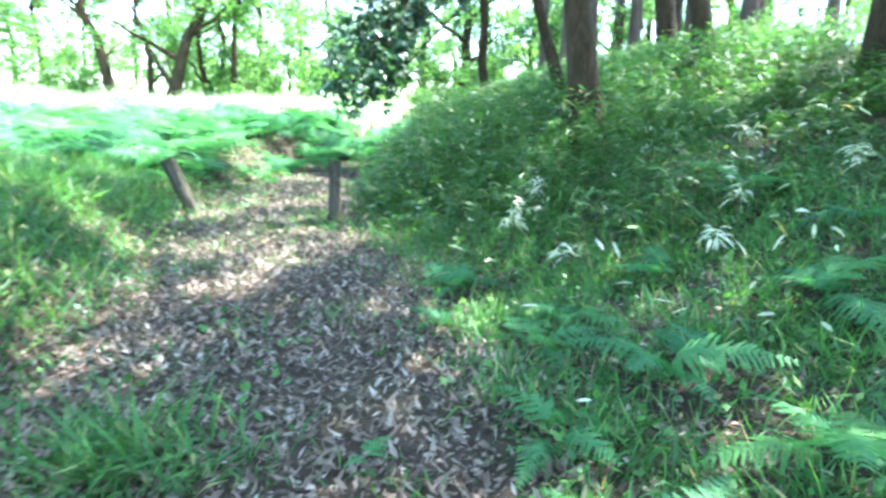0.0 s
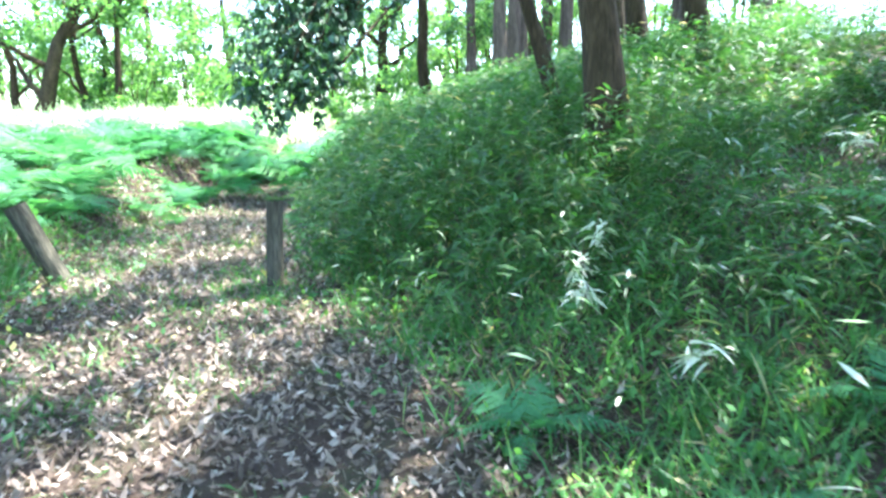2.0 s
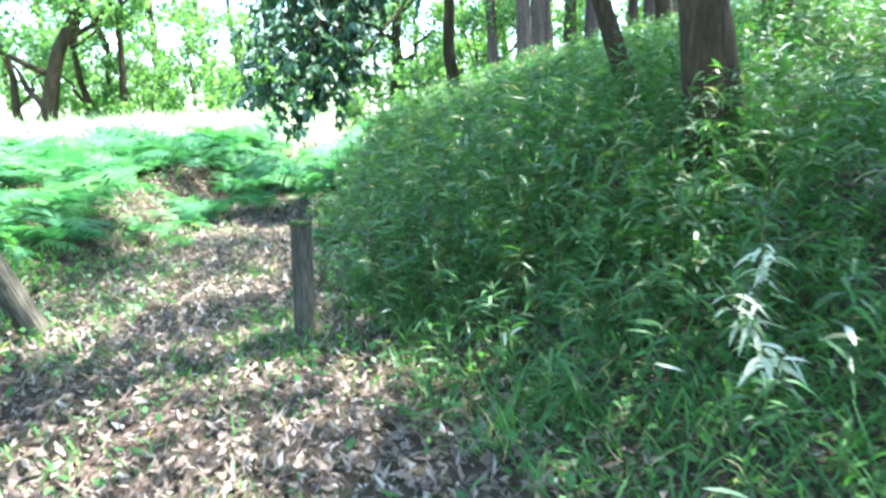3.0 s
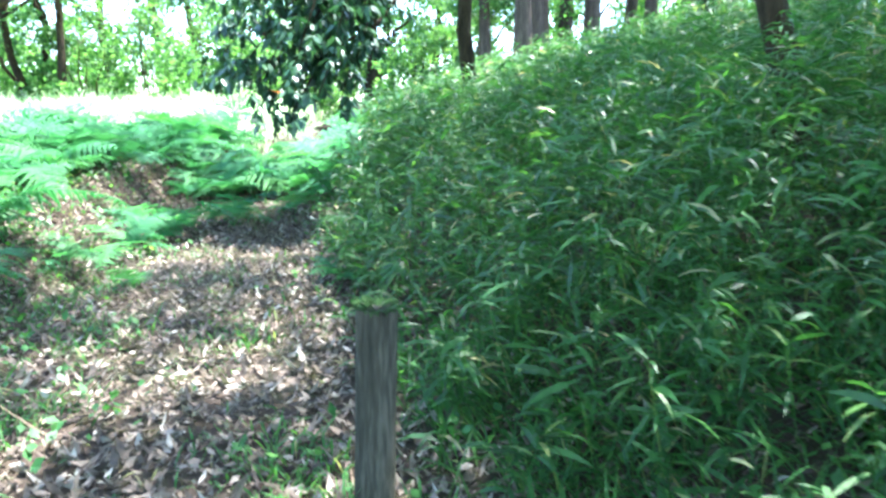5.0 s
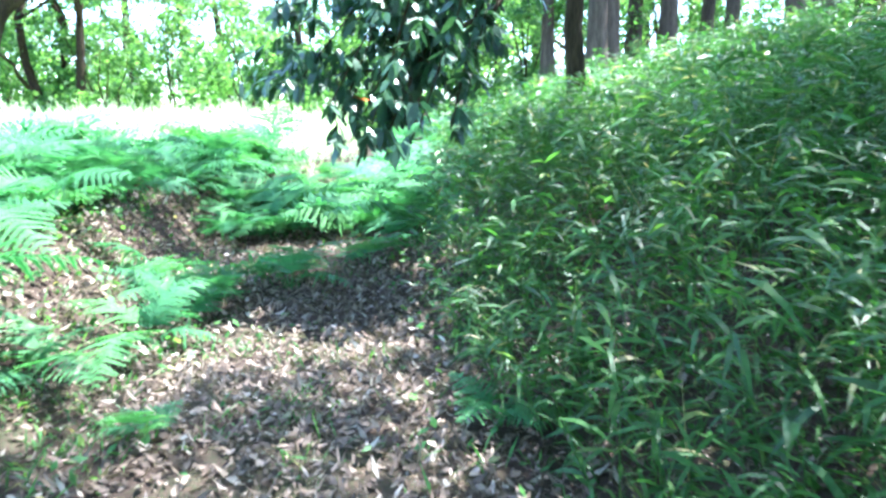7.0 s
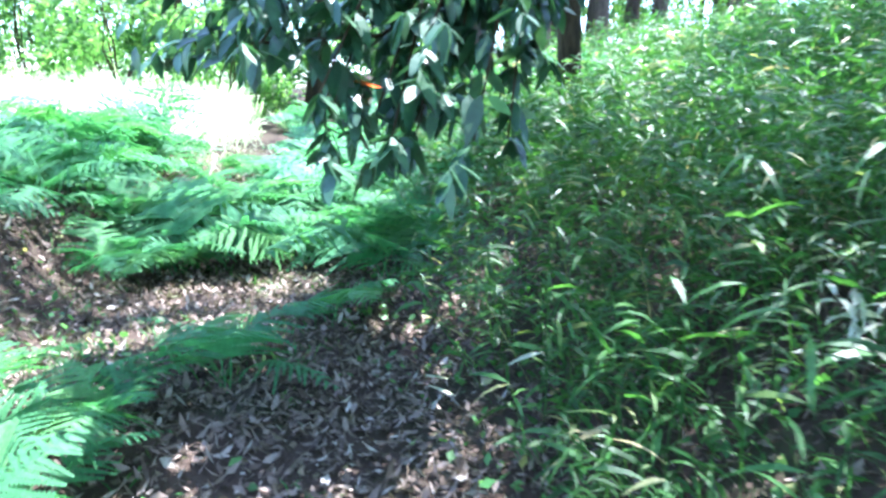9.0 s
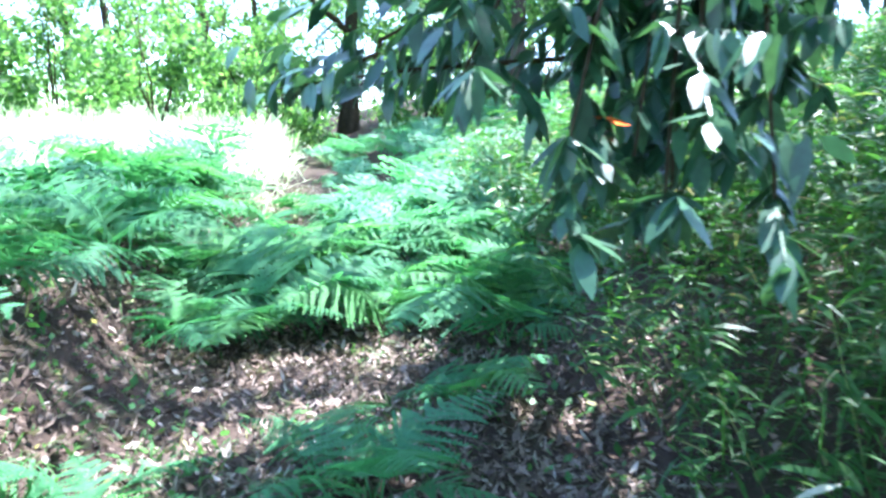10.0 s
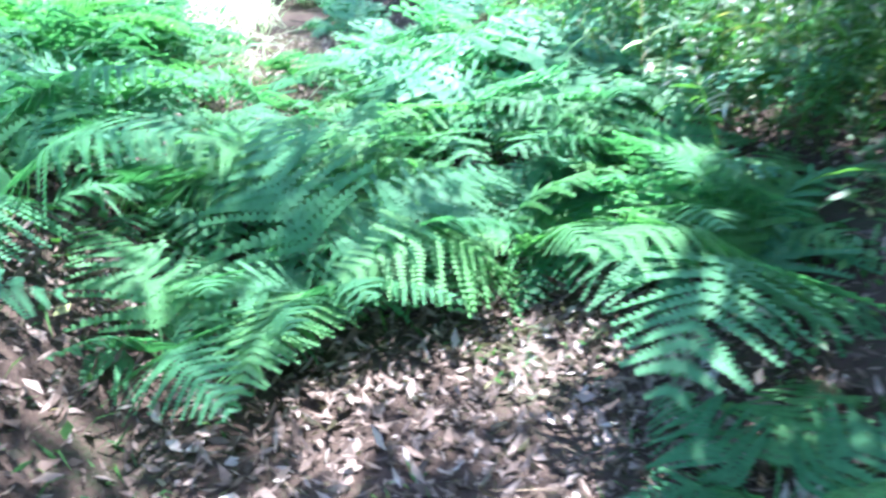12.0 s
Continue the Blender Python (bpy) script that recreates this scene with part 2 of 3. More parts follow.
def sasa_near(x, y):
    e = x - path_x(y) - half_w(y) - 0.35 * smooth((y - 11.3) / 1.2) - 0.5 * smooth((y - 13.2) / 1.2)
    return smooth((e + 0.1) / 0.3) * smooth((y - 4.2 - np.maximum(0, 1.6 - e) * 1.2) / 2.2) * (0.45 + 0.55 * patchy(x, y, 1.6)) * smooth((19.0 - y) / 3) * (1 - 0.85 * bare(x, y))


sx, sy = scatter(14500, -2.2, 5.5, 3.5, 19, sasa_near)
edge = sx - path_x(sy) - half_w(sy)
stuff("bamboo_grass_thicket", make_sasa(sx, sy, rng.uniform(0.55, 1.0, len(sx)) * (0.55 + 0.45 * smooth((edge + 0.1) / 0.9)) * (0.5 + 0.6 * smooth((sy - 5.5) / 3.5)) * (1 - 0.5 * smooth((sx - 2.1) / 0.6) * smooth((10 - sy) / 2)), 15, 1.0, 2), M_SASA,
      "dense dark green bamboo grass thicket covering the bank", "bamboo grass")
sx, sy = scatter(10500, 0.8, 16, -2, 30, lambda x, y: smooth((x - path_x(y) - half_w(y) - 1.6) / 1.5) * np.where(y < 9, 0.45, 0.8) * patchy(x, y, 0.9, 2) * (1 - 0.85 * bare(x, y)))
stuff("bamboo_grass_slope", make_sasa(sx, sy, rng.uniform(0.5, 1.1, len(sx)) * (0.45 + 0.55 * smooth((sy - 8) / 4)), 10, 1.3, 1), M_SASA, "sunlit bamboo grass spread over the upper wooded slope", "bamboo grass")


# grass and weeds
def make_blades(x, y, lo, hi, width, segs=1, arch=1.0):
    n = len(x)
    a = rng.uniform(0, 2 * np.pi, n)
    d = unit(np.stack([np.cos(a), np.sin(a), rng.uniform(0.6, 2.4, n)], -1))
    ln = rng.uniform(lo, hi, n)
    return leaf_cloud(np.stack([x, y, height(x, y) - 0.01], -1), d, ln, np.full(n, width) * rng.uniform(0.6, 1.4, n), rng.normal(0, 0.5, n), rng.uniform(0.1, 0.8, n) * arch, segs)


def tufted(n_tuft, per, spread, *area):
    tx, ty = scatter(n_tuft, *area)
    k = np.repeat(np.arange(len(tx)), per)
    return tx[k] + rng.normal(0, spread, len(k)), ty[k] + rng.normal(0, spread, len(k))


vx, vy = tufted(5200, 14, 0.07, -1.5, 3.6, -1, 9, lambda x, y: smooth((x - path_x(y) - half_w(y) + 0.15) / 0.5) * (0.35 + 0.65 * patchy(x, y, 2.6)) * (1 - 0.8 * bare(x, y)))
stuff("verge_grass", [make_blades(vx, vy, 0.12, 0.38, 0.011)], M_GRASS, "tangled green grass on the shaded bank beside the path", "grass")
vx, vy = tufted(4600, 11, 0.06, -4.5, 1.2, -1, 20, lambda x, y: 0.6 * patchy(x, y, 1.9, 1) ** 2 * np.where(np.abs(x - path_x(y)) < half_w(y) + 0.5, 1, 0.3) + 0.25 * smooth((path_x(y) - x - 0.4) / 0.5))
for cx, cy, cn in [(-1.3, 7.35, 9), (-1.15, 7.3, 8), (-1.5, 7.6, 10), (-1.65, 7.95, 10), (-1.4, 7.2, 6), (-1.15, 2.15, 9), (-1.5, 2.1, 7), (-0.85, 2.3, 6), (-1.85, 7.0, 6), (-1.35, 5.6, 4), (-2.7, 8.6, 8), (-1.6, 7.5, 5), (-3.2, 9.9, 9), (-3.3, 9.2, 8), (-2.9, 8.4, 7), (-2.75, 9.4, 8), (-3.0, 10.4, 9), (-3.3, 10.8, 8), (-2.6, 7.4, 7), (-2.3, 6.4, 6), (-2.2, 5.4, 6), (-3.4, 12.9, 8), (-3.1, 13.3, 7), (-3.3, 11.6, 8), (-2.2, 10.6, 4), (-1.9, 9.2, 4), (-0.75, 4.3, 4), (-1.4, 6.6, 4)]:
    k = 22 * cn
    vx, vy = np.concatenate([vx, cx + rng.normal(0, 0.16, k)]), np.concatenate([vy, cy + rng.normal(0, 0.14, k)])
stuff("path_grass", [make_blades(vx, vy, 0.05, 0.2, 0.01)], M_GRASS, "short sparse grass tufts growing through the leaf litter", "grass")
vx, vy = tufted(6000, 12, 0.08, -9, -1.6, -0.5, 9.5, lambda x, y: smooth((path_x(y) - x - half_w(y) - 0.1) / 0.5) * (0.5 + 0.5 * patchy(x, y, 1.4, 3)))
vx, vy = np.concatenate([vx, rng.normal(-1.3, 0.22, 420)]), np.concatenate([vy, rng.normal(2.4, 0.16, 420)])
stuff("left_bank_grass", [make_blades(vx, vy, 0.16, 0.55, 0.014)], M_GRASS, "thick knee-high dark green grass mound beside the path", "grass")
# pale blades stand in for overexposed sunlit grass and ferns
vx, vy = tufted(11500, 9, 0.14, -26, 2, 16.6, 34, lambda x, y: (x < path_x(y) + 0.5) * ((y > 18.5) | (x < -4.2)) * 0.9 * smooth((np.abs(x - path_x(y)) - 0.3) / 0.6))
stuff("meadow_grass", [make_blades(vx, vy, 0.5, 1.2, 0.024)], M_MEADOW, "tall grass in a clearing, coloured pale for the sun on it", "grass")


vx, vy = tufted(8000, 9, 0.12, -10, 4, -1, 20, lambda x, y: smooth((np.abs(x - path_x(y)) - half_w(y) * 0.8) / 0.5) * 0.92 + 0.5 * patchy(x, y, 2.2, 4) ** 2 * (0.4 + 0.6 * smooth((path_x(y) - x + 0.4) / 0.8)))
gd = unit(np.stack([rng.normal(size=len(vx)), rng.normal(size=len(vx)), rng.uniform(0.2, 0.9, len(vx))], -1))
gl = rng.uniform(0.03, 0.075, len(vx))
stuff("ground_weeds", [diamonds(np.stack([vx, vy, height(vx, vy) + rng.uniform(0.01, 0.12, len(vx))], -1), gd, gl, gl * 0.6, rng.normal(0, 0.4, len(vx)))], M_GRASS,
      "low broad-leaved weeds covering the ground beside the path", "weeds")

# ---- ferns ----
def frond_arrays(length, pairs, leaflets, seed, wide=0.34, rise=0.0):
    """One arching frond along +y from its foot, feathery pinnae in opposite pairs; root at the origin."""
    r = np.random.default_rng(seed)
    vs, fs, o = [], [], 0
    up = 0.62 + rise
    def spine(t):
        return np.array([0.04 * length * math.sin(2 * t + seed), length * (0.25 * t + 0.62 * t * t * 0.9), length * (up * t * 1.5 - 0.72 * t * t)])
    st = [spine(t) for t in np.linspace(0, 1, 9)]
    for i in range(8):
        a, b, w = st[i], st[i + 1], 0.004 * (1 - i / 9)
        vs += [a - [w, 0, 0], a + [w, 0, 0], b + [w, 0, 0], b - [w, 0, 0]]
        fs.append([o, o + 1, o + 2, o + 3])
        o += 4
    for i in range(pairs):
        t = 0.28 + 0.71 * i / (pairs - 1)
        p = spine(t)
        tan = spine(min(t + 0.02, 1.01)) - spine(t - 0.02)
        tan /= np.linalg.norm(tan)
        full = length * wide * r.uniform(0.88, 1.1) * (1 - ((t - 0.28) / 0.73)) ** 0.75 * min(1, 0.6 + (t - 0.28) * 3) + 0.01
        for sgn in (-1, 1):
            d = np.array([sgn * 0.9, 0, 0]) + tan * r.normal(0.42, 0.1) + np.array([0, 0, -0.12 + r.normal(0, 0.12)])
            d /= np.linalg.norm(d)
            n = np.cross(d, tan)
            n /= np.linalg.norm(n)
            s = np.cross(n, d)
            reach = min(full * 0.3, length * 0.34 / pairs) if wide < 0.4 else min(full * 0.28, length * 0.33 / pairs)
            hw = reach * 0.55
            e0, e1, e2 = p, p + d * full * 0.55 - np.array([0, 0, 0.05 * full]), p + d * full - np.array([0, 0, 0.16 * full])
            vs += [e0 - s * hw, e0 + s * hw, e1 + s * hw * 0.7, e1 - s * hw * 0.7, e2 + s * 0.002, e2 - s * 0.002]
            fs += [[o, o + 1, o + 2, o + 3], [o + 3, o + 2, o + 4, o + 5]]
            o += 6
            for j in range(leaflets):
                u0 = j / leaflets
                c0 = p + d * full * u0 - np.array([0, 0, 0.16 * full * u0 * u0])
                ll = reach * (1 - u0 * 0.75) * r.uniform(0.85, 1.15) + 0.003
                step = full / leaflets
                for q in (-1, 1):
                    tip = c0 + s * q * ll + d * step * 0.9
                    vs += [c0 + d * step * 0.08, c0 + d * step * 0.95, tip + d * step * 0.12, tip - d * step * 0.3]
                    fs.append([o, o + 1, o + 2, o + 3])
                    o += 4
    return np.array(vs), np.array(fs)


FRONDS_LO = [frond_arrays(0.66, 11, 3, 4, 0.44, 0.1), frond_arrays(0.8, 12, 3, 5, 0.44, 0.1), frond_arrays(0.55, 10, 3, 6, 0.44, 0.1)]
FROND_MESH_MID = [array_mesh("frond", *frond_arrays(ln_, pr_, 5, sd_, 0.44, 0.12), M_FERN) for ln_, pr_, sd_ in ((0.66, 13, 7), (0.8, 15, 8), (0.58, 12, 9))]
FROND_MESH_NEAR = [array_mesh("frond", *frond_arrays(ln_, pr_, 12, sd_, 0.42, 0.12), M_FERN) for ln_, pr_, sd_ in ((0.66, 16, 17), (0.8, 18, 18), (0.58, 15, 19))]
FROND_MESH = [array_mesh("frond", *frond_arrays(ln_, pr_, 10, sd_, 0.3), M_FERN) for ln_, pr_, sd_ in ((0.66, 20, 1), (0.8, 22, 2), (0.55, 18, 3))]


def fern(x, y, size, count, label, group, seed, meshes=None):
    """A fern: fronds arching out of one crown at the ground."""
    r = random.Random(seed)
    e = new("fern")
    e.location = (x, y, float(height(x, y)) - 0.01)
    tagged(e, label, "fern", group)
    a0 = r.uniform(0, 360)
    for i in range(count):
        ob = new("frond", r.choice(meshes or FROND_MESH))
        ob.parent = e
        a = a0 + 360 * i / count + r.uniform(-22, 22)
        s = size * r.uniform(0.65, 1.2)
        ob.matrix_basis = pose(0, 0, 0, r.uniform(-22, 20), r.uniform(-24, 24), a) @ Matrix.Diagonal((s, s, s, 1))
    return e


# ---- trees ----
def tube(points, radii, seg=10, rough=0.0, seed=0):
    """A tapering round limb along points."""
    r = np.random.default_rng(seed)
    pts = [Vector(p) for p in points]
    v, f = [], []
    for i, (p, rad) in enumerate(zip(pts, radii)):
        d = (pts[min(i + 1, len(pts) - 1)] - pts[max(i - 1, 0)]).normalized()
        a = d.cross(Vector((0.3, 1, 0.05))).normalized()
        b = d.cross(a)
        for j in range(seg):
            w = 2 * math.pi * j / seg
            q = rad * (1 + rough * r.normal())
            v.append(p + a * math.cos(w) * q + b * math.sin(w) * q)
    for i in range(len(pts) - 1):
        for j in range(seg):
            k = (j + 1) % seg
            f.append([i * seg + j, i * seg + k, (i + 1) * seg + k, (i + 1) * seg + j])
    base = len(v)
    v.append(pts[-1])
    f += [[(len(pts) - 1) * seg + j, (len(pts) - 1) * seg + (j + 1) % seg, base] for j in range(seg)]
    return v, f


def bend(a, b, n, wob, r):
    a, b = Vector(a), Vector(b)
    out = []
    for i in range(n + 1):
        t = i / n
        s = math.sin(math.pi * t) * wob
        out.append(a.lerp(b, t) + Vector((r.uniform(-s, s), r.uniform(-s, s), r.uniform(-s, s) * 0.4)))
    return out


def clumped(centres, radii, per, leaf, seed, flat=0.7):
    """Leaves in loose clumps with gaps between them."""
    r = np.random.default_rng(seed)
    c = np.asarray(centres, float)
    k = np.repeat(np.arange(len(c)), per)
    off = unit(r.normal(size=(len(k), 3))) * (r.random(len(k)) ** 0.45)[:, None] * np.asarray(radii)[k][:, None]
    off[:, 2] *= flat
    p = c[k] + off
    d = unit(r.normal(size=(len(k), 3)) + [0, 0, -0.35])
    ln = leaf * r.uniform(0.6, 1.3, len(k))
    return diamonds(p, d, ln, ln * r.uniform(0.5, 0.75, len(k)), r.uniform(-1.5, 1.5, len(k)))


def tree(x, y, rad, tall, top, label, seed, crown_z, crown_r, clumps, per, leaf, bark=None, limbs=5, mat=None, name="tree", limb_z=0.35, group="", wob=0.12):
    """Tapered trunk with root flare, limbs, and a crown of leaf clumps round the limb ends."""
    r = random.Random(seed)
    bark, mat = bark or M_BARK, mat or M_CROWN
    z = float(height(x, y))
    e = new(name)
    e.location = (x, y, z)
    tagged(e, label, "tree", group)
    pts = bend((0, 0, -0.15), (top[0], top[1], tall), 9, wob, r)
    radii = [rad * 1.5, rad * 1.1] + [rad * (1 - 0.75 * i / 8) for i in range(1, 9)]
    v, f = tube(pts, radii, 14, 0.05, seed)
    mesh_object("trunk", v, f, bark, e, shade=True)
    ends = []
    for i in range(limbs):
        t = limb_z + (0.97 - limb_z) * i / max(1, limbs - 1)
        p = pts[0].lerp(pts[-1], t)
        idx = min(9, int(t * 9))
        p = pts[idx]
        a = r.uniform(0, 2 * math.pi)
        q = p + Vector((math.cos(a) * crown_r * 0.75, math.sin(a) * crown_r * 0.75, crown_r * r.uniform(0.25, 0.7)))
        lp = bend(p, q, 5, 0.15, r)
        lv, lf = tube(lp, [radii[idx] * 0.5 * (1 - 0.8 * j / 5) + 0.006 for j in range(6)], 7, 0.04, seed + i)
        mesh_object("limb", lv, lf, bark, e, shade=True)
        ends += [lp[3], lp[5]]
    cs = []
    for i in range(clumps):
        b = r.choice(ends) if ends and r.random() < 0.6 else None
        if b:
            cs.append(b + Vector((r.gauss(0, 0.8), r.gauss(0, 0.8), r.gauss(0.2, 0.6))))
        else:
            a, q = r.uniform(0, 6.283), crown_r * math.sqrt(r.random())
            cs.append(Vector((top[0] + math.cos(a) * q, top[1] + math.sin(a) * q, r.uniform(*crown_z))))
    if clumps:
        cv, cf = clumped([tuple(c) for c in cs], [r.uniform(0.4, 0.95) for c in cs], per, leaf, seed)
        ob = new("crown", array_mesh("crown", cv, cf, mat))
        ob.parent = e
    return e


def bush(x, y, rad, tall, label, seed, leaf=0.1, per=240, clumps=14, mat=None):
    """A shrub: several stems and leaf clumps down to the ground."""
    r = random.Random(seed)
    e = new("bush")
    e.location = (x, y, float(height(x, y)))
    tagged(e, label, "shrub", "shrubs at the clearing's edge")
    cs = []
    for i in range(5):
        q = Vector((r.uniform(-0.6, 0.6) * rad, r.uniform(-0.6, 0.6) * rad, tall * r.uniform(0.6, 0.95)))
        v, f = tube(bend((r.uniform(-0.1, 0.1), r.uniform(-0.1, 0.1), -0.05), q, 4, 0.1, r), [0.03, 0.025, 0.02, 0.014, 0.008], 6, 0, seed)
        mesh_object("stem", v, f, M_BARK, e, shade=True)
    for i in range(clumps):
        a, q = r.uniform(0, 6.283), rad * math.sqrt(r.random())
        cs.append((math.cos(a) * q, math.sin(a) * q, tall * r.uniform(0.12, 1.0) * (1 - 0.45 * (q / rad) ** 2)))
    v, f = clumped(cs, [rad * r.uniform(0.25, 0.42) for c in cs], per, leaf, seed)
    ob = new("foliage", array_mesh("foliage", v, f, mat or M_CROWN))
    ob.parent = e
    return e


# trees on the bank
tree(1.74, 8.0, 0.165, 11, (-1.3, 0.4), "tall tree with ridged dark brown bark on the grassy bank", 11, (6.5, 11), 4.4, 70, 130, 0.16, limb_z=0.5)
tree(5.3, 8.1, 0.25, 12, (0.2, 0.2), "thick dark tree trunk high on the wooded slope", 12, (7, 12), 4.2, 34, 130, 0.13, limb_z=0.5)
tree(1.75, 9.45, 0.085, 7, (-1.7, 0.6), "slender tree leaning out over the bamboo grass", 13, (5, 7.5), 2.2, 12, 120, 0.12, limb_z=0.55)
# trees added, mostly out of view, to shade the path from behind and beside
for i, (tx, ty, rr, tt) in enumerate([(4.4, 2.2, 0.2, 10), (-4.6, -2.6, 0.22, 11), (2.6, -4.0, 0.2, 10), (5.4, 4.4, 0.22, 12), (-8.2, 3.6, 0.2, 10), (4.4, 13.4, 0.18, 8.5), (4.2, 11.0, 0.16, 8.5), (5.0, 15.6, 0.16, 8.5), (6.6, 6.4, 0.2, 11)]):
    tree(tx, ty, rr, tt, (-0.8 if tx > 0 else 0.8, 0.5), "broadleaved tree added to shade the footpath", 30 + i, (5.5, 10.5) if ty < 10 else (5.5, 8.5), (3.1 if tx > 3 else 4.4) if ty < 10 else 2.7, 84 if ty < 10 else 62 if ty < 12 else 40 if ty < 15 else 12, 130, 0.18, limb_z=0.5, group="shade trees")
# added outside the view so that its crown shades the left grass mound
tree(-5.4, 4.8, 0.22, 11, (3.6, 1.2), "unseen leaning tree added to shade the left bank", 47, (7, 11), 3.8, 105, 130, 0.17, limb_z=0.55)
# forked tree beyond the clearing
tree(0.75, 31.0, 0.26, 9, (0.3, 0.4), "dark forked tree at the end of the path", 21, (3.4, 9), 3.4, 46, 150, 0.15, limb_z=0.12, limbs=8)
tree(-10.4, 24.5, 0.22, 8, (3.0, 0), "tree with crooked branches beside the sunlit clearing", 22, (3.0, 8), 3.4, 50, 140, 0.15, limb_z=0.1, limbs=9, wob=0.4)
for i, (tx, ty, lx) in enumerate([(-11.1, 25.2, -0.5), (-9.5, 26.0, 0.4), (-9.0, 27.0, -0.6), (-8.3, 25.6, 0.9)]):
    tree(tx, ty, 0.11, 8, (lx, 0), "slender crooked tree beside the sunlit clearing", 70 + i, (4.5, 8), 2.4, 16, 120, 0.14, limb_z=0.2, limbs=6, wob=0.3, group="slender trees by the clearing")
tree(-12.6, 25.5, 0.2, 8, (-1.6, 0), "tree with forked trunk beside the sunlit clearing", 23, (4, 8), 3.0, 36, 140, 0.14, limb_z=0.1, limbs=8, wob=0.35)
# straight trunks in a row above the bank
for i in range(15):
    tree(3.2 + i * 0.72 + random.uniform(-0.4, 0.4), 22.5 + random.uniform(-2.5, 3.5), random.uniform(0.13, 0.22), 13, (random.uniform(-0.3, 0.3), 0), "straight conifer trunk with pale brown bark on the slope", 50 + i,
         (7, 13), 1.8, 14, 120, 0.16, M_BARK_PALE, 3, limb_z=0.7, name="conifer", group="conifers on the slope", wob=0.03)
# woods round the clearing
for i in range(34):
    a = -62 + 104 * i / 33 + random.uniform(-1.5, 1.5)
    d = random.uniform(27, 44)
    tree(-2 + d * math.sin(radians(a)), 8 + d * math.cos(radians(a)), random.uniform(0.13, 0.26), random.uniform(8, 12), (random.uniform(-0.8, 0.8), 0), "leafy tree in the woods round the clearing", 80 + i,
         (2.4, 10), 3.2, 36, 84, 0.22, limb_z=0.22, limbs=6, group="woods round the clearing")
for i, (bx, by, br, bt) in enumerate([(-4.2, 25, 1.6, 2.9), (-6.5, 28, 1.7, 3.2), (-2.2, 26.5, 1.3, 2.4), (1.4, 25, 1.5, 2.2), (-14.5, 27, 1.8, 3.0), (-9, 31, 2.0, 3.2), (-18, 25, 2.0, 3.0), (-22, 22, 2.2, 3.4), (-1.2, 30, 1.8, 3.2), (3.4, 29, 2, 3.2), (-5.4, 31, 2.0, 4.6), (-11.5, 29, 1.9, 4.4), (-16.5, 30, 2.2, 4.6), (-7.8, 26, 1.5, 2.6), (-12.4, 33, 2.3, 5.0), (-3, 33, 2.2, 5.0), (1, 32, 2.0, 4.6), (-20, 29, 2.4, 5.0), (-25, 26, 2.4, 5.0), (5.5, 31, 2.2, 4.4), (-17, 21.5, 1.4, 2.2), (-8.5, 36, 2.6, 6.0), (-15, 37, 2.6, 6.0), (-1, 37, 2.6, 6.0), (3.2, 25.5, 1.8, 4.0), (5.6, 27, 2.0, 4.6), (8.2, 27.5, 2.2, 5.0), (11, 27, 2.2, 5.0), (13.6, 25.5, 2.2, 5.0), (16, 22, 2.2, 5.0)]):
    bush(bx, by, br, bt, "leafy green bush at the edge of the clearing", 140 + i, 0.14)


# evergreen oak with its branch hanging over the path
def broad_leaf(bow):
    """One oval pointed leaf along +y, one unit long, folded along its midrib and bowed down."""
    v, f = [], []
    for i in range(6):
        t = i / 5
        w = 0.21 * math.sin(math.pi * t ** 0.85) ** 0.8 if 0 < i < 5 else 0.008
        z = -bow * t * t
        v += [(-w, t, z + w * 0.35), (0, t, z), (w, t, z + w * 0.35)]
    for i in range(5):
        a = 3 * i
        f += [[a, a + 1, a + 4, a + 3], [a + 1, a + 2, a + 5, a + 4]]
    return array_mesh("leaf", v, f, M_OAK_LEAF, True)


BROAD = [broad_leaf(b) for b in (0.08, 0.2, 0.32)]


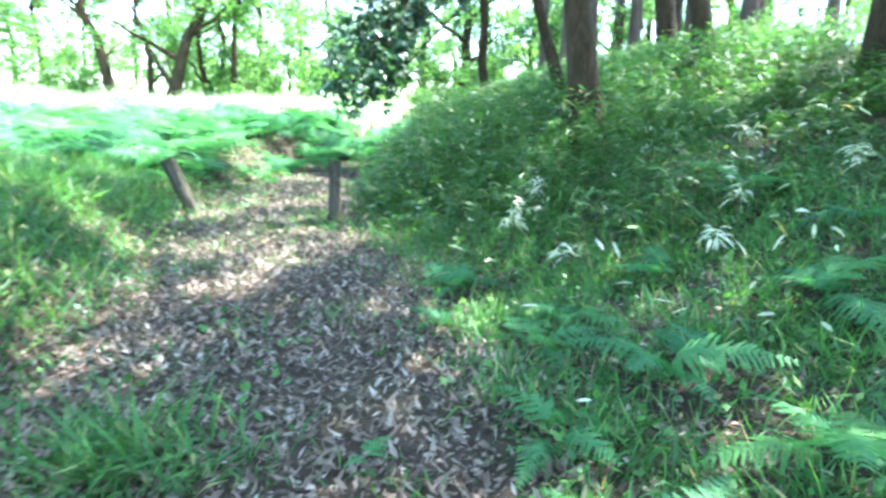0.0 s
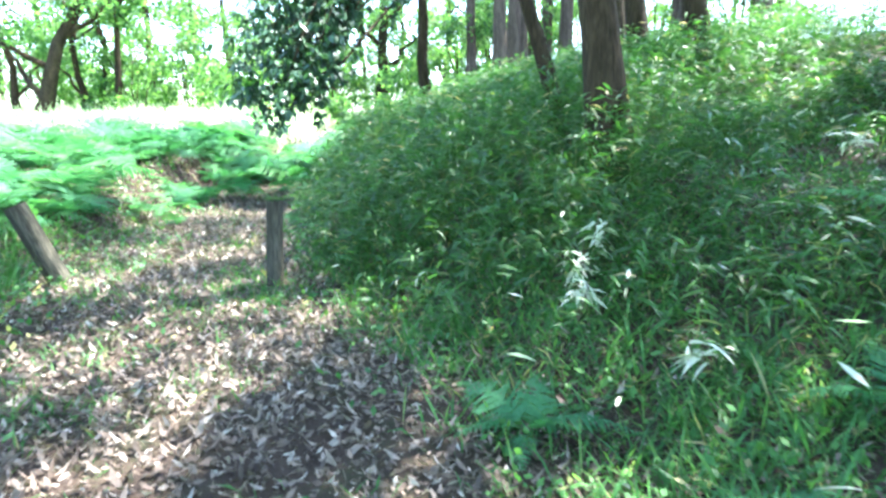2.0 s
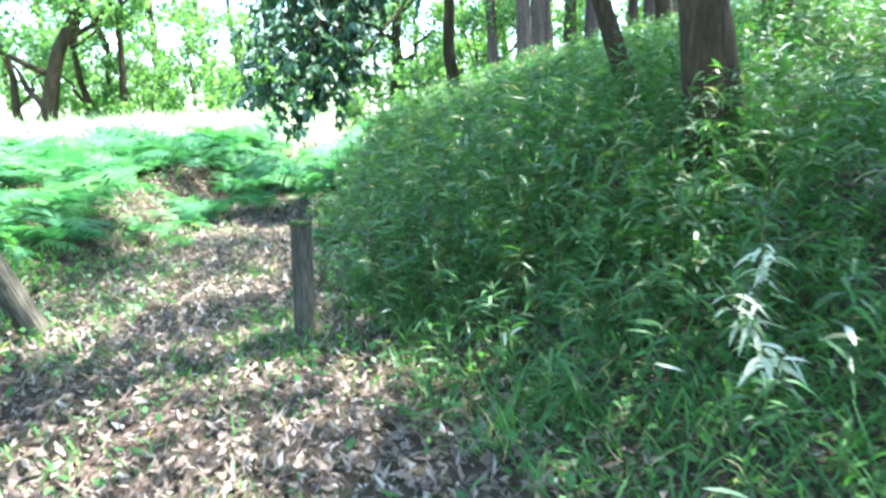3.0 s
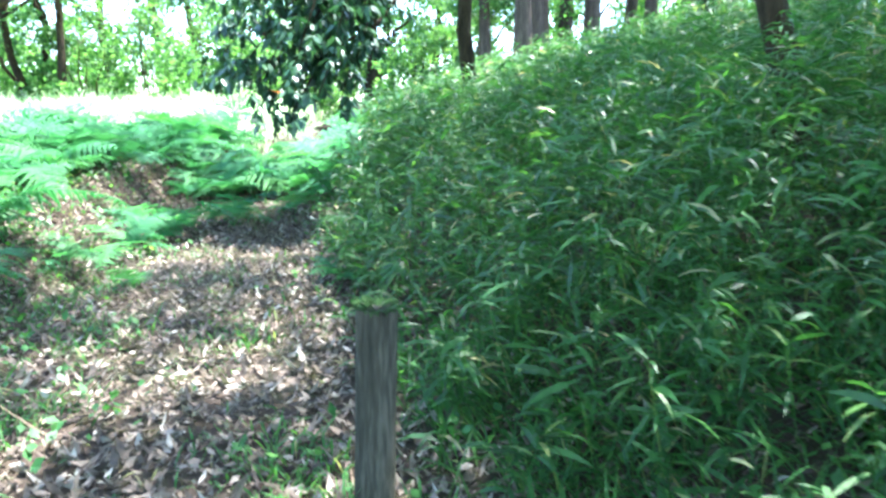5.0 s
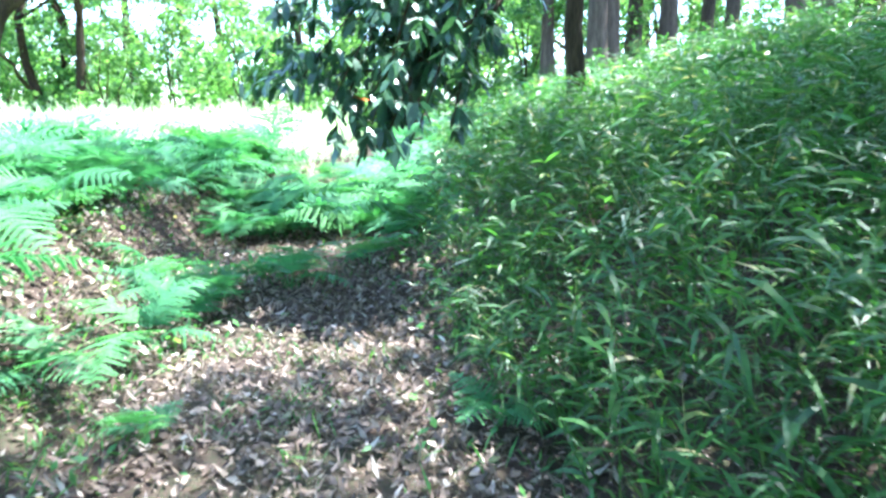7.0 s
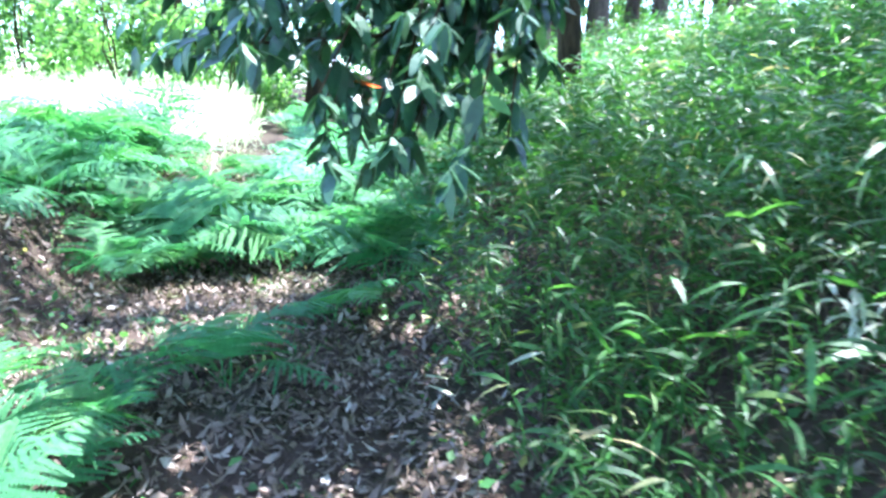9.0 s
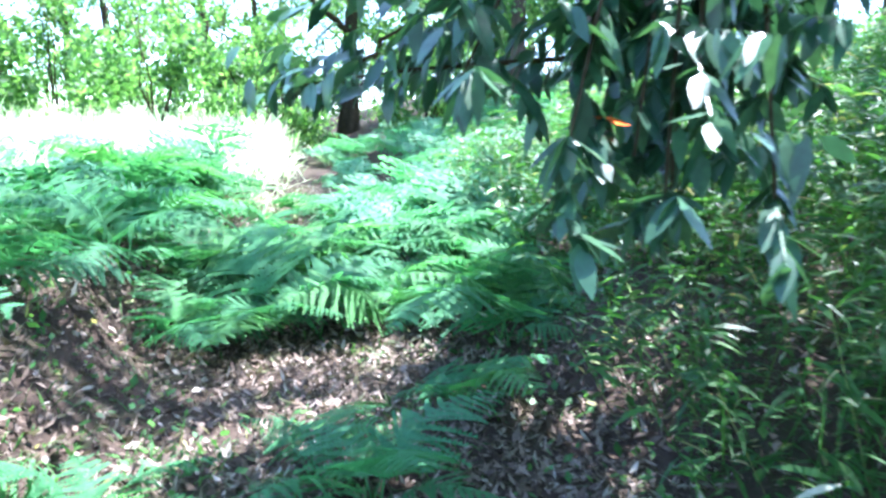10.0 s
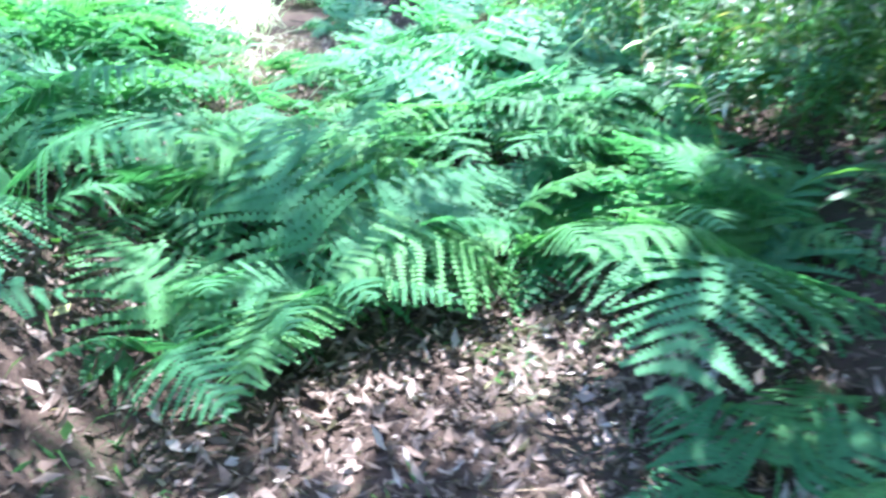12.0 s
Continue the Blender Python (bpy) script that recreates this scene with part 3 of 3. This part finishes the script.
def hanging_oak():
    r = random.Random(5)
    x, y = 0.9, 15.4
    z = float(height(x, y))
    e = new("evergreen_tree")
    e.location = (x, y, z)
    tagged(e, "evergreen tree with drooping branches of large dark glossy leaves", "tree")
    pts = bend((0, 0, -0.2), (-0.3, -0.3, 6.5), 8, 0.08, r)
    v, f = tube(pts, [0.16, 0.12] + [0.11 - 0.011 * i for i in range(7)], 12, 0.05, 3)
    mesh_object("trunk", v, f, M_BARK, e, shade=True)
    chunks = []
    tips = [(-2.2, 12.3, 1.9), (-2.0, 12.05, 1.75), (-1.95, 12.15, 1.66), (-1.75, 12.0, 1.6), (-1.6, 12.2, 1.66), (-1.0, 12.4, 2.1), (-1.2, 12.0, 2.3), (-2.35, 12.4, 2.7), (-2.3, 12.7, 2.2), (-2.1, 12.2, 2.4), (-1.9, 12.4, 2.7), (-2.2, 12.8, 2.8), (-2.4, 13.0, 2.5), (-1.45, 11.95, 1.6), (-1.2, 12.2, 1.6), (-1.62, 12.55, 2.0), (-1.62, 12.15, 1.6), (-1.78, 12.1, 1.7), (-1.55, 12.75, 2.15), (-1.35, 12.4, 2.0), (-1.6, 12.1, 1.95), (-1.2, 13.1, 2.3), 
            (-1.5, 12.4, 2.35), (-0.9, 12.9, 2.2), (-2.3, 13.4, 2.6), (-1.3, 13.5, 2.7), (-0.6, 13.6, 2.5), (-1.8, 12.4, 2.9), (-0.9, 12.6, 3.1), (-2.2, 14.2, 3.2), (0.2, 14.1, 3.4), (1.6, 15.6, 4.4), (0.4, 16.6, 4.4)]
    for i, t in enumerate(tips):
        s = pts[4 + (i % 4)]
        tip = Vector((t[0] - x, t[1] - y, t[2] - z))
        mid = s.lerp(tip, 0.6) + Vector((0, 0, 0.45))
        lp = [s, s.lerp(mid, 0.5) + Vector((0, 0, 0.2)), mid, mid.lerp(tip, 0.5) + Vector((0, 0, 0.1)), tip]
        v, f = tube(lp, [0.03, 0.022, 0.015, 0.009, 0.004], 7, 0.03, i)
        mesh_object("branch", v, f, M_BARK, e, shade=True)
        for j in range(15):
            u = 0.55 + 0.45 * j / 14
            k = min(3, int(u * 4))
            p = lp[k].lerp(lp[k + 1], u * 4 - k)
            q = p + Vector((r.gauss(0, 0.15), r.gauss(0, 0.15), r.uniform(-0.2, 0.12)))
            m = 14
            base = np.array([p.lerp(q, (g + 1) / m) for g in range(m)])
            d = unit(np.array([[r.gauss(0, 0.55) + (q - p).x, r.gauss(0, 0.55) + (q - p).y, r.uniform(-1.5, -0.1)] for g in range(m)]))
            ln = np.array([r.uniform(0.09, 0.15) for g in range(m)])
            chunks.append(leaf_cloud(base, d, ln, ln * 0.42, np.array([r.gauss(0, 0.5) for g in range(m)]), np.array([r.uniform(0.05, 0.35) for g in range(m)]), 3))
            chunks.append(leaf_cloud(np.array([p]), unit(np.array([q - p])), np.array([(q - p).length]), np.array([0.006]), np.zeros(1), np.zeros(1), 3))
    # the low branch that reaches across the path, leaf by leaf
    low = [pts[4], Vector((-0.75 - x, 12.9 - y, 2.5 - z)), Vector((-1.65 - x, 12.65 - y, 2.02 - z)), Vector((-2.15 - x, 13.05 - y, 1.99 - z)), Vector((-2.6 - x, 13.45 - y, 1.93 - z))]
    v, f = tube(low, [0.03, 0.02, 0.011, 0.007, 0.003], 7, 0.03, 90)
    mesh_object("branch", v, f, M_BARK, e, shade=True)
    for j in range(230):
        u = 0.35 + 0.65 * j / 229
        k = min(3, int(u * 4))
        p = low[k].lerp(low[k + 1], u * 4 - k) + Vector((r.gauss(0, 0.1), r.gauss(0, 0.1), r.uniform(-0.05, 0.16)))
        ob = new("leaf", BROAD[j % 3])
        ob.parent = e
        s_ = r.uniform(0.09, 0.15)
        ob.matrix_basis = pose(p.x, p.y, p.z, r.uniform(-78, -15), r.uniform(-35, 35), r.uniform(10, 150)) @ Matrix.Diagonal((s_, s_, s_, 1))
    v, f = joined(chunks)
    ob = new("foliage", array_mesh("foliage", v, f, M_OAK))
    ob.parent = e
    cs = [(r.uniform(-2.6, -0.8), r.uniform(0.0, 1.9), r.uniform(2.3, 4.0)) for i in range(4)]
    # high clumps added above the view to cast dappled shade on the left bank
    cs += [(r.uniform(-3.4, -1.2), r.uniform(-0.9, 2.0), r.uniform(4.6, 6.6)) for i in range(34)]
    v, f = clumped(cs, [r.uniform(0.3, 0.6) for c in cs], 90, 0.12, 77)
    ob = new("crown", array_mesh("crown", v, f, M_OAK))
    ob.parent = e
    v, f = leaf_cloud(np.array([[-1.87 - x, 12.2 - y, 1.80 - z]]), unit(np.array([[1.0, -0.2, -0.05]])), np.array([0.13]), np.array([0.05]), np.array([0.3]), np.array([0.1]), 3)
    ob = new("dead_leaf", array_mesh("dead_leaf", v, f, M_ORANGE))
    ob.parent = e
    tagged(ob, "withered orange-red leaf")


hanging_oak()


# ---- posts ----
def post(x, y, rad, tall, rx, ry, label, seed, moss):
    """A weathered log post: bevelled, slightly uneven, checked top."""
    r = random.Random(seed)
    bm = bmesh.new()
    seg, prof = 22, [(-0.25, 1.02), (0.0, 1.03), (0.15, 1.0), (0.3, 0.985), (tall - 0.12, 1.0), (tall - 0.03, 1.0), (tall - 0.008, 0.97), (tall, 0.9)]
    wob = [1 + 0.03 * r.gauss(0, 1) for j in range(seg)]
    rings = []
    for h, s in prof:
        rings.append([bm.verts.new((rad * s * wob[j] * math.cos(2 * math.pi * j / seg), rad * s * wob[j] * math.sin(2 * math.pi * j / seg), h + r.gauss(0, 0.002))) for j in range(seg)])
    for a, b in zip(rings, rings[1:]):
        for j in range(seg):
            bm.faces.new((a[j], a[(j + 1) % seg], b[(j + 1) % seg], b[j]))
    bm.faces.new(rings[-1])
    e = new("wooden_post")
    e.matrix_basis = pose(x, y, float(height(x, y)), rx, ry, 0)
    tagged(e, label, "post", "path posts")
    me = bpy.data.meshes.new("shaft")
    bm.to_mesh(me)
    bm.free()
    me.materials.append(M_POST)
    ob = new("shaft", me)
    ob.parent = e
    if moss:
        n = 260
        a, q = rng.uniform(0, 6.283, n), rad * np.sqrt(rng.random(n))
        p = np.stack([q * np.cos(a), q * np.sin(a), np.full(n, tall - 0.004)], -1)
        d = unit(np.stack([np.cos(a), np.sin(a), rng.uniform(0.3, 1.5, n)], -1))
        v, f = leaf_cloud(p, d, rng.uniform(0.02, 0.05, n), np.full(n, 0.008), rng.normal(0, 0.5, n), rng.uniform(0.1, 0.6, n), 1)
        mo = new("moss", array_mesh("moss", v, f, M_MOSS))
        mo.parent = e


post(-1.29, 7.52, 0.066, 0.97 - float(height(-1.26, 7.52)), 0, 2, "weathered grey wooden post at the path's edge", 1, True)
post(-3.12, 8.05, 0.09, 0.74, 4, -22, "leaning weathered wooden post beside dark grass", 2, True)

# ferns one by one, then the beds
LUSH, SHADE = "bright green fern with arching feathery fronds", "green fern growing in the shaded bank grass"
n_f = 0
for fx, fy, fs, fc in [(1.07, 3.0, 0.9, 6), (0.57, 3.55, 0.7, 6), (0.5, 2.55, 0.75, 5), (0.62, 1.75, 0.85, 6), (0.1, 4.85, 0.75, 7), (0.0, 4.15, 0.5, 5), (0.75, 3.9, 0.75, 6), (2.6, 5.6, 1.0, 5), (1.5, 2.15, 0.9, 6), (2.2, 3.6, 1.1, 6), (-0.3, 2.4, 0.3, 4), (1.45, 4.4, 0.8, 5), (3.0, 4.4, 1.1, 5)]:
    fern(fx, fy, fs, fc, SHADE, "ferns on the bank", 200 + n_f)
    n_f += 1
for fx, fy, fs, fc in [(-2.5, 14.85, 1.0, 8), (-2.65, 14.75, 0.6, 6), (-1.72, 13.45, 0.75, 6), (-1.2, 14.2, 1.15, 8), (-2.35, 12.7, 1.05, 7), (-2.8, 12.35, 0.85, 6), (-2.5, 13.15, 0.7, 5), (-1.5, 14.9, 0.9, 7), (-1.0, 15.0, 1.0, 7), (-2.0, 15.3, 0.9, 7), (-3.25, 12.75, 1.0, 6), (-3.5, 15.05, 1.0, 7), (-0.5, 16.6, 1.1, 7), (-3.6, 17.4, 1.2, 7), (-1.8, 14.9, 0.9, 7), (-3.1, 12.3, 0.75, 6), (-2.5, 15.7, 1.0, 8), 
                       (-2.9, 11.9, 0.6, 5), (-3.05, 11.55, 0.8, 6), (-3.4, 11.0, 0.7, 6), (-2.75, 10.4, 0.5, 5), (-1.3, 10.4, 0.55, 5), (-1.8, 16.3, 1.0, 7), (-2.6, 16.9, 1.0, 7), (-1.0, 15.4, 1.0, 7), (-3.9, 14.1, 0.9, 6), (-3.0, 15.9, 1.0, 7), (-1.5, 17.4, 1.1, 7), (-0.9, 14.4, 0.9, 6)]:
    fern(fx, fy, fs * (1.2 if fy > 13.3 else 0.95), fc, LUSH, "ferns round the path", 200 + n_f, FROND_MESH_NEAR)
    n_f += 1
gx_, gy_ = scatter(90, -3.6, -0.5, 14.6, 19, lambda x, y: 0.75 + 0 * x)
for a, b in zip(gx_, gy_):
    fern(float(a), float(b), random.uniform(0.7, 1.1), 6, LUSH, "ferns round the path", 600 + n_f, FROND_MESH_NEAR if b < 16.2 else FROND_MESH_MID)
    n_f += 1
fx_, fy_ = scatter(560, -9, -2.4, 9.4, 20, lambda x, y: smooth((path_x(y) - x - half_w(y) - 0.2) / 0.35) * (0.5 + 0.5 * patchy(x, y, 1.2)) * ~((y > 12.3) & (y < 14.4) & (x > -4.1)))
for a, b in zip(fx_[:270], fy_[:270]):
    fern(float(a), float(b), random.uniform(0.85, 1.4), 6, LUSH, "ferns of the sunlit bed", 300 + n_f, FROND_MESH_NEAR if b < 16 and a > -4.8 else FROND_MESH_MID)
    n_f += 1


def fern_bed(n, area, keep, size):
    x, y = scatter(n, *area, keep)
    chunks = []
    for a, b in zip(x, y):
        h = float(height(a, b))
        for i in range(4):
            v, f = FRONDS_LO[random.randrange(3)]
            s = size * random.uniform(0.5, 1.25)
            m = np.array(pose(0, 0, 0, random.uniform(-30, 22), random.uniform(-28, 28), random.uniform(0, 360)).to_3x3()) * s
            chunks.append((v @ m.T + [a, b, h], f))
    return chunks


stuff("fern_slope", fern_bed(240, (-1.4, 4.5, 14.6, 26), lambda x, y: (x > path_x(y) + 0.5) * 0.9, 1.15), M_FERN_BED, "green ferns spread over the foot of the slope", "ferns")
stuff("fern_bed", fern_bed(620, (-20, 0.3, 9, 19.5), lambda x, y: 0.9 * (np.abs(x - path_x(y)) > 0.6) * ((y > 16) | (x < -7.5)) * np.where(y > 17, 0.45, 1.0), 1.45), M_FERN_BED, "broad bed of green ferns coloured paler for the sun on them", "ferns")


# bleached fallen bamboo leaves and dry twigs
bx, by = scatter(1500, -1.6, 6, 1, 14, lambda x, y: smooth((x - path_x(y) - half_w(y) + 0.3) / 0.3) * (0.2 + 0.8 * (patchy(x, y, 1.5, 5) > 0.62)) * 0.6 + bare(x, y))
nb = len(bx)
bd = unit(np.stack([rng.normal(size=nb), rng.normal(size=nb), rng.normal(0.1, 0.3, nb)], -1))
bl = rng.uniform(0.07, 0.16, nb)
stuff("bleached_leaves", [leaf_cloud(np.stack([bx, by, height(bx, by) + rng.uniform(0.12, 0.42, nb)], -1), bd, bl, bl * 0.18, rng.normal(0, 0.6, nb), rng.uniform(0, 0.5, nb), 2)], M_PALE, "bleached dry bamboo leaves caught in the grass", "dry leaves")
tx, ty = scatter(1500, -4.8, 1.5, 0, 18, lambda x, y: litter_density(x, y))
nt_ = len(tx)
td = unit(np.stack([rng.normal(size=nt_), rng.normal(size=nt_), rng.normal(0.05, 0.12, nt_)], -1))
stuff("fallen_twigs", [leaf_cloud(np.stack([tx, ty, height(tx, ty) + 0.03], -1), td, rng.uniform(0.06, 0.4, nt_), rng.uniform(0.003, 0.008, nt_), rng.uniform(0, 1, nt_), rng.normal(0, 0.1, nt_), 2, 0.4)], M_TWIG, "thin dry twigs lying in the leaf litter", "twigs")


# sprigs of bamboo grass whose whitish leaf colour paints sun patches
def pale_sprig(x, y, tall, seed):
    r = np.random.default_rng(seed)
    n = 24
    z = float(height(x, y))
    e = new("sunlit_bamboo_sprig")
    e.location = (x, y, z)
    tagged(e, "sprig of bamboo grass on the bank, leaves coloured whitish as if sunlit", "bamboo grass", "bleached sprigs")
    for i in range(3):
        top = Vector((r.normal(0, 0.07), r.normal(0, 0.07), tall * r.uniform(0.75, 1.0)))
        v, f = tube([(0, 0, -0.03), top * 0.5 + Vector((0.01, 0, 0)), top], [0.004, 0.003, 0.002], 5)
        mesh_object("cane", v, f, M_TWIG, e)
        k = n // 3
        a = r.uniform(0, 6.283, k)
        base = np.array([top * u for u in r.uniform(0.55, 1.0, k)])
        d = unit(np.stack([np.cos(a), np.sin(a), r.uniform(-0.2, 0.6, k)], -1))
        ln = r.uniform(0.09, 0.17, k)
        v, f = leaf_cloud(base, d, ln, ln * 0.17, r.normal(0, 0.5, k), r.uniform(0.3, 0.8, k), 3)
        ob = new("leaves", array_mesh("leaves", v, f, M_PALE))
        ob.parent = e


for i, (px_, py_, pt_) in enumerate([(0.95, 5.0, 0.26), (0.68, 5.95, 0.45), (0.82, 6.15, 0.5), (0.6, 5.7, 0.3), (-0.3, 11.2, 0.5), (-0.08, 11.45, 0.55), (-0.72, 15.3, 0.6), (-0.6, 15.0, 0.5), (1.9, 4.5, 0.36), (2.3, 5.1, 0.4), (3.0, 6.6, 0.35), (3.5, 5.6, 0.35)]):
    pale_sprig(px_, py_, pt_, 400 + i)
